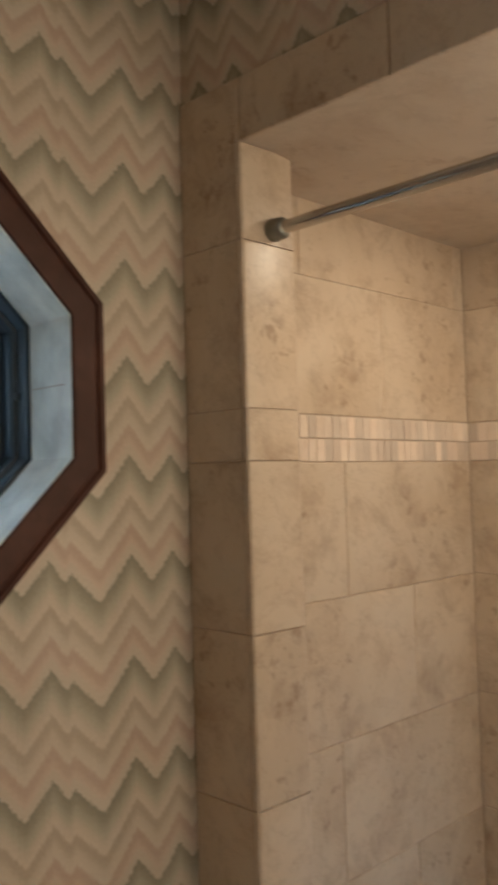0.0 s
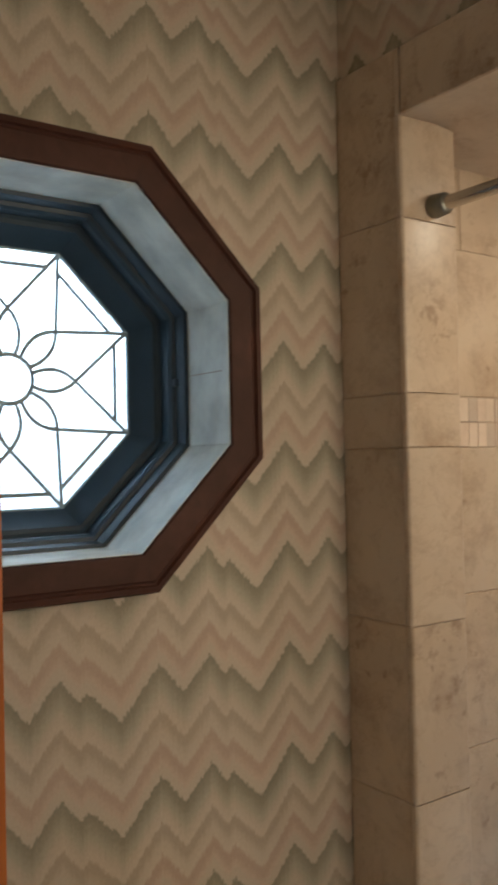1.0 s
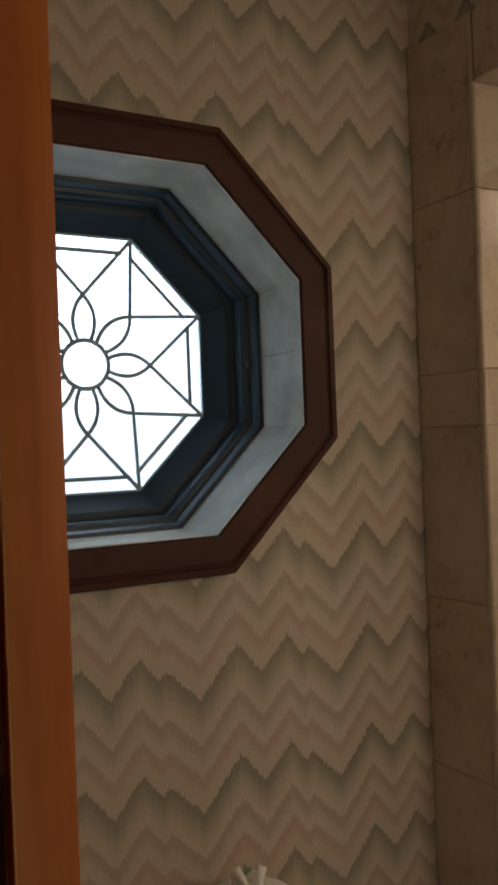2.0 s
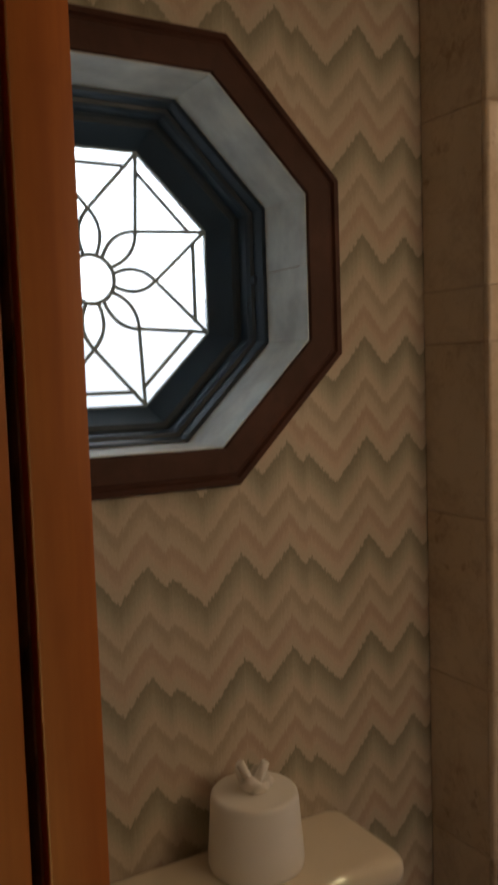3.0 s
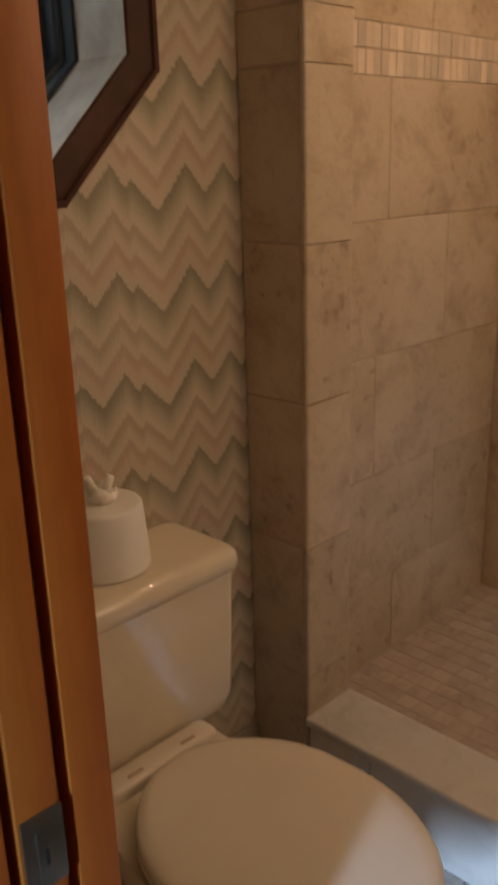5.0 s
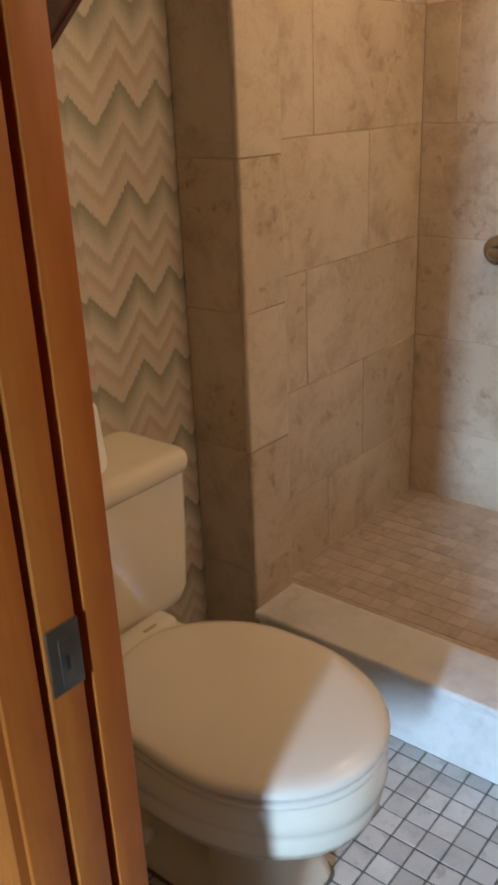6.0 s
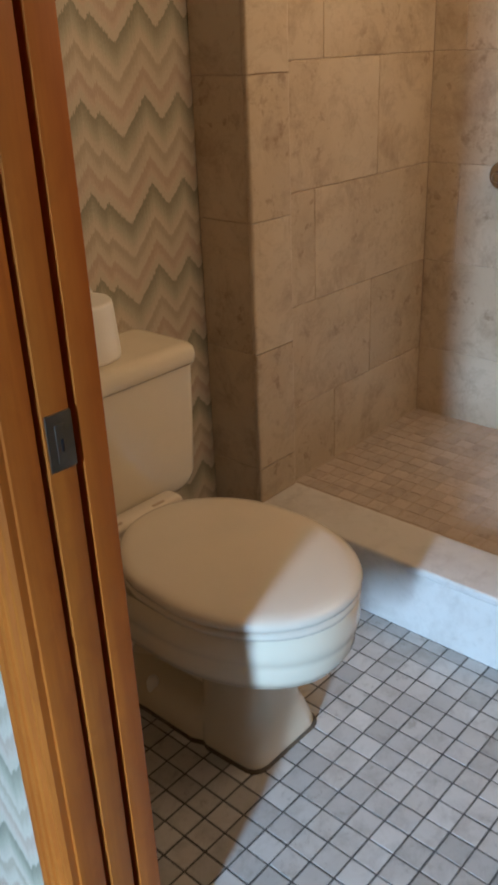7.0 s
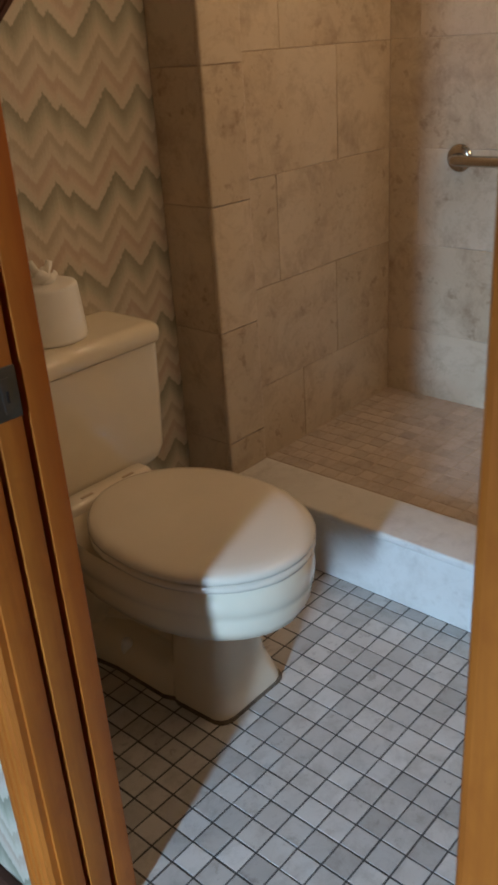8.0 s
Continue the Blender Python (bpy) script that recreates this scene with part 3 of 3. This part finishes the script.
trap = [(TX - 0.030, -0.42, 0.19), (TX - 0.036, -0.36, 0.215), (TX - 0.042, -0.30, 0.21), (TX - 0.050, -0.24, 0.17), (TX - 0.055, -0.20, 0.10), (TX - 0.055, -0.19, 0.02)]
part("trapway", tube(trap, [0.030, 0.038, 0.042, 0.043, 0.042, 0.04], 14), M_CHINA, toilet, angle=60)
part("bolt_cap", loft([rounded(TX - 0.085, -0.33, r, r, r * 0.98, z) for z, r in ((0.040, 0.014), (0.062, 0.014), (0.072, 0.010), (0.075, 0.004))]), M_WHITE, toilet, angle=60)
part("seat", loft([egg(z - 0.005, 0.188 + g, -0.266, -0.757 - g, 0.13 + g, cx=TX - 0.004) for z, g in ((0.377, -0.008), (0.379, -0.001), (0.386, 0.002), (0.392, 0.0), (0.3945, -0.006))]), M_SEAT, toilet, "almond plastic toilet seat", 60)
part("seat_lid", loft([egg(z - 0.005, 0.188 + g, -0.266 - max(0, -g) * 0.6, -0.757 - g, 0.128 + g * 0.7, cx=TX - 0.004) for z, g in ((0.396, -0.004), (0.398, 0.001), (0.405, 0.003), (0.412, 0.0), (0.417, -0.008), (0.420, -0.025), (0.4225, -0.06), (0.424, -0.11))]), M_SEAT, toilet, "almond plastic seat lid, closed", 60)
hinge = part("hinge_bar", loft([rounded(TX, -0.222, 0.120 + g, 0.026 + g, 0.012, z) for z, g in ((0.366, 0.0), (0.382, 0.0), (0.388, -0.003), (0.3905, -0.007))]), M_SEAT, toilet, angle=60)
for dx in (-0.058, 0.058):
    part("hinge_cap", box(TX + dx - 0.016, TX + dx + 0.016, -0.236, -0.228, 0.386, 0.3925, 0.002), M_CAP, hinge)

# ---- jar on the tank ----
jar = empty("ceramic_jar", "white tapered ceramic jar with a ribbon knob on the tank", "jar")
JX, JY, JZ = -0.446, -0.094, 0.6985


def disc(r, z, n=36, cx=JX, cy=JY, sx=1.0):
    return [(cx + r * sx * math.cos(2 * math.pi * i / n), cy + r * math.sin(2 * math.pi * i / n), z) for i in range(n)]


part("body", loft([disc(r, JZ + z) for r, z in ((0.070, 0.0), (0.075, 0.002), (0.0765, 0.008), (0.0755, 0.03), (0.072, 0.075), (0.0695, 0.110), (0.0685, 0.1155), (0.0660, 0.1185), (0.06, 0.1190), (0.04, 0.1192), (0.015, 0.1195))]), M_WHITE, jar, angle=60)
knob = part("knob", loft([disc(r, JZ + z, 14, JX + 0.002, JY - 0.004) for r, z in ((0.016, 0.117), (0.018, 0.128), (0.012, 0.137), (0.004, 0.141))]), M_WHITE, jar, "sculpted white ribbon knob", 60)


def petal(az, tilt, length, wide, curl=0.5, thick=0.007):
    """One curled ribbon loop of the knob."""
    rows = []
    for i in range(7):
        s = i / 6
        w = wide * math.sin(math.pi * (0.12 + 0.80 * s)) ** 0.8
        a = radians(tilt + curl * 40 * s)
        out, up = length * s * math.cos(a), length * s * math.sin(a)
        c = Vector((JX + out * math.cos(radians(az)), JY + out * math.sin(radians(az)), JZ + 0.121 + up))
        side = Vector((-math.sin(radians(az)), math.cos(radians(az)), 0))
        nrm = Vector((-math.sin(a) * math.cos(radians(az)), -math.sin(a) * math.sin(radians(az)), math.cos(a)))
        rows.append([c + side * w * math.cos(t) + nrm * thick * math.sin(t) for t in (2 * math.pi * j / 10 for j in range(10))])
    part("ribbon_loop", loft(rows), M_WHITE, knob, angle=60)


for loop in ((172, 60, 0.052, 0.020, 0.1), (332, 62, 0.047, 0.019, 0.1), (235, 22, 0.040, 0.021), (280, 8, 0.034, 0.018), (310, 14, 0.036, 0.017), (120, 30, 0.044, 0.017), (45, 22, 0.036, 0.016)):
    petal(*loop)

# ---- downlight in the shower ceiling ----
fixture = empty("recessed_light", "round recessed downlight with a white trim ring in the shower ceiling", "ceiling light")
part("trim_ring", loft([disc(a, z, 32, LX, LY) for a, z in ((0.060, LZ + 0.002), (0.060, LZ - 0.004), (0.072, LZ - 0.006), (0.080, LZ - 0.004), (0.081, LZ + 0.002))], caps=False), M_WHITE, fixture, angle=60)
part("lens", loft([disc(a, z, 32, LX, LY) for a, z in ((0.059, LZ + 0.001), (0.059, LZ - 0.002), (0.04, LZ - 0.003))]), M_LAMP, fixture, "glowing frosted lens", 60)

# ---- shower rod and grab bar ----
rod = empty("shower_rod", "brushed nickel shower curtain rod across the opening", "curtain rod")
RX, RZ = 0.078, 1.940
part("pole", tube([(RX, PIER_Y - 0.004, RZ), (RX, SOUTH_Y, RZ)], 0.0125, 20), M_STEEL, rod)
part("socket", loft([[(RX + r * math.cos(a), y, RZ + r * math.sin(a)) for a in (2 * math.pi * i / 24 for i in range(24))] for y, r in ((PIER_Y - 0.0005, 0.020), (PIER_Y - 0.006, 0.0215), (PIER_Y - 0.030, 0.0195), (PIER_Y - 0.034, 0.0165), (PIER_Y - 0.036, 0.013))]), M_PEWTER, rod, "dark pewter end socket")
bar = empty("grab_bar", "brushed stainless grab bar on the tiled shower wall", "grab bar")
GYB, GZB = -0.312, 0.896
curve = [(SHOWER_X - 0.001, GYB, GZB), (SHOWER_X - 0.030, GYB, GZB)]
for i in range(7):
    a = radians(15 * i)
    curve.append((SHOWER_X - 0.030 - 0.026 * math.sin(a), GYB - 0.026 * (1 - math.cos(a)), GZB))
curve += [(SHOWER_X - 0.056, -1.0, GZB)]
part("bar", tube(curve, 0.0155, 18), M_STEEL, bar, angle=60)
part("flange", loft([[(x, GYB + r * math.cos(a), GZB + r * math.sin(a)) for a in (2 * math.pi * i / 28 for i in range(28))] for x, r in ((SHOWER_X - 0.0005, 0.040), (SHOWER_X - 0.005, 0.040), (SHOWER_X - 0.010, 0.036), (SHOWER_X - 0.013, 0.026), (SHOWER_X - 0.014, 0.016))]), M_STEEL, bar)

# ---- tiles of the pier, header and shower walls ----
G = 0.0020
rows_z = [0.0, 0.285, 0.590, 0.898, 1.203, 1.512, 1.607, 1.912, BAND_Z]
for z0, z1 in zip(rows_z, rows_z[1:]):
    w, h = -PIER_Y - 0.014, z1 - z0 - G
    tile("tile", pier, M_TILE, w, h, facing((0.008, -w / 2 - 0.001, (z0 + z1) / 2), (0, -1, 0), (0, 0, 1)))


def bullnose(z0, z1):
    """End-face tile with two rounded upright edges."""
    y1, y0, r, pts = PIER_Y, PIER_Y + 0.012, 0.007, []
    for cx, start in ((r, 180), (PIER_W - r, 270)):
        for i in range(6):
            a = radians(start + 18 * i)
            pts.append((cx + r * math.cos(a), y1 + r + r * math.sin(a), 0.0))
    pts += [(PIER_W, y0, 0.0), (0.0, y0, 0.0)]
    return prism(pts, (0, 0, z0), (0, 0, z1))


rows_j = [CURB_Z, 0.285, 0.590, 0.898, 1.203, 1.512, 1.607, 1.912, HEAD_Z]
for z0, z1 in zip(rows_j, rows_j[1:]):
    part("tile", bullnose(z0 + 0.0015, z1 - 0.0015), M_TILE, pier, angle=30)
part("tile", box(0.0, 0.0075, PIER_Y + 0.001, PIER_Y + 0.012, HEAD_Z + 0.002, BAND_Z - 0.002), M_TILE, pier)
y = PIER_Y
for length in (0.33, 0.33, 0.33, 0.33):
    y1 = max(y - length, SOUTH_Y)
    tile("tile", header, M_TILE, y - y1 - G, BAND_Z - HEAD_Z - 0.002, facing((0.008, (y + y1) / 2, (BAND_Z + HEAD_Z) / 2), (0, -1, 0), (0, 0, 1)))
    y = y1


def wall_rows(parent, start, end, place, rows, offsets, length=0.605):
    """Running-bond courses; place maps (run, z) to the pose of a tile."""
    for (z0, z1), off in zip(rows, offsets):
        cuts = [start]
        c = start + off
        while c < end - 0.01:
            if c > start + 0.01:
                cuts.append(c)
            c += length
        cuts.append(end)
        for a, b in zip(cuts, cuts[1:]):
            tile("tile", parent, M_TILE, b - a - G * 0.7, z1 - z0 - G * 0.7, place((a + b) / 2 + jitter(0.0004), (z0 + z1) / 2))


course = [(0.05, 0.344), (0.344, 0.630), (0.630, 0.920), (0.920, 1.222), (1.222, 1.512), (1.612, 1.905), (1.905, 2.085)]
north = lambda u, z: facing((u, SHOWER_Y + 0.008, z), (1, 0, 0), (0, 0, 1))
east = lambda u, z: facing((SHOWER_X + 0.008, -u, z), (0, -1, 0), (0, 0, 1))
wall_rows(shower_north, PIER_W, SHOWER_X, north, course, (0.30, 0.478, 0.212, 0.495, 0.25, 0.40, 0.12))
wall_rows(shower_east, -SHOWER_Y, -SOUTH_Y, east, course, (0.38, 0.46, 0.106, 0.42, 0.10, 0.36, 0.2))

# border of upright mosaic chips
for parent, start, end, place in ((shower_north, PIER_W, SHOWER_X, north), (shower_east, -SHOWER_Y, -SOUTH_Y, east)):
    n = round((end - start) / 0.0262)
    w = (end - start) / n
    for r, zc in enumerate((1.5370, 1.5870)):
        for i in range(n):
            tile("tile", parent, M_MOSAIC, w - 0.0009, 0.0465, place(start + (i + 0.5) * w, zc) @ pose(0, 0, jitter(0.0008)), 0.008, 0.0005)

# ---- mosaics of the two floors ----
def mosaic(parent, material, x0, x1, y0, y1, z, pitch, gap, phase_x, phase_y, near, wobble, thick):
    """Square stone chips; those inside the stretch called near are pieces of their own, the rest one sheet."""
    rest = bmesh.new()
    nx0, nx1 = math.floor((x0 - phase_x) / pitch), math.ceil((x1 - phase_x) / pitch)
    ny0, ny1 = math.floor((y0 - phase_y) / pitch), math.ceil((y1 - phase_y) / pitch)
    count = 0
    for i in range(nx0, nx1):
        for j in range(ny0, ny1):
            ax, bx = max(x0, phase_x + i * pitch), min(x1, phase_x + (i + 1) * pitch)
            ay, by = max(y0, phase_y + j * pitch), min(y1, phase_y + (j + 1) * pitch)
            if bx - ax < gap * 3 or by - ay < gap * 3:
                continue
            cx, cy, w, h = (ax + bx) / 2, (ay + by) / 2, bx - ax - gap, by - ay - gap
            m = pose(cx + jitter(wobble), cy + jitter(wobble), z - thick + jitter(0.0004), jitter(0.5), jitter(0.5), jitter(wobble * 900))
            if near[0] < cx < near[1] and near[2] < cy < near[3] and count < 300:
                tile("tile", parent, material, w, h, m, thick, 0.0003)
                count += 1
            else:
                tile_mesh(w, h, thick, 0.0003, rest, m)
    part("tiles", rest, material, parent, angle=20)["kind"] = "stuff"


mosaic(floor, M_FLOOR, -0.975, 0.002, SOUTH_Y, -0.014, 0.0, 0.0505, 0.0040, -0.540, -0.918, (-0.93, 0.0, -1.17, -0.40), 0.0003, 0.006)
mosaic(shower_floor, M_SHFLOOR, PIER_W - 0.004, SHOWER_X, SOUTH_Y, SHOWER_Y, SHOWER_Z, 0.0480, 0.0040, 0.15, -0.075, (0.14, 0.91, -0.95, -0.07), 0.0009, 0.006)
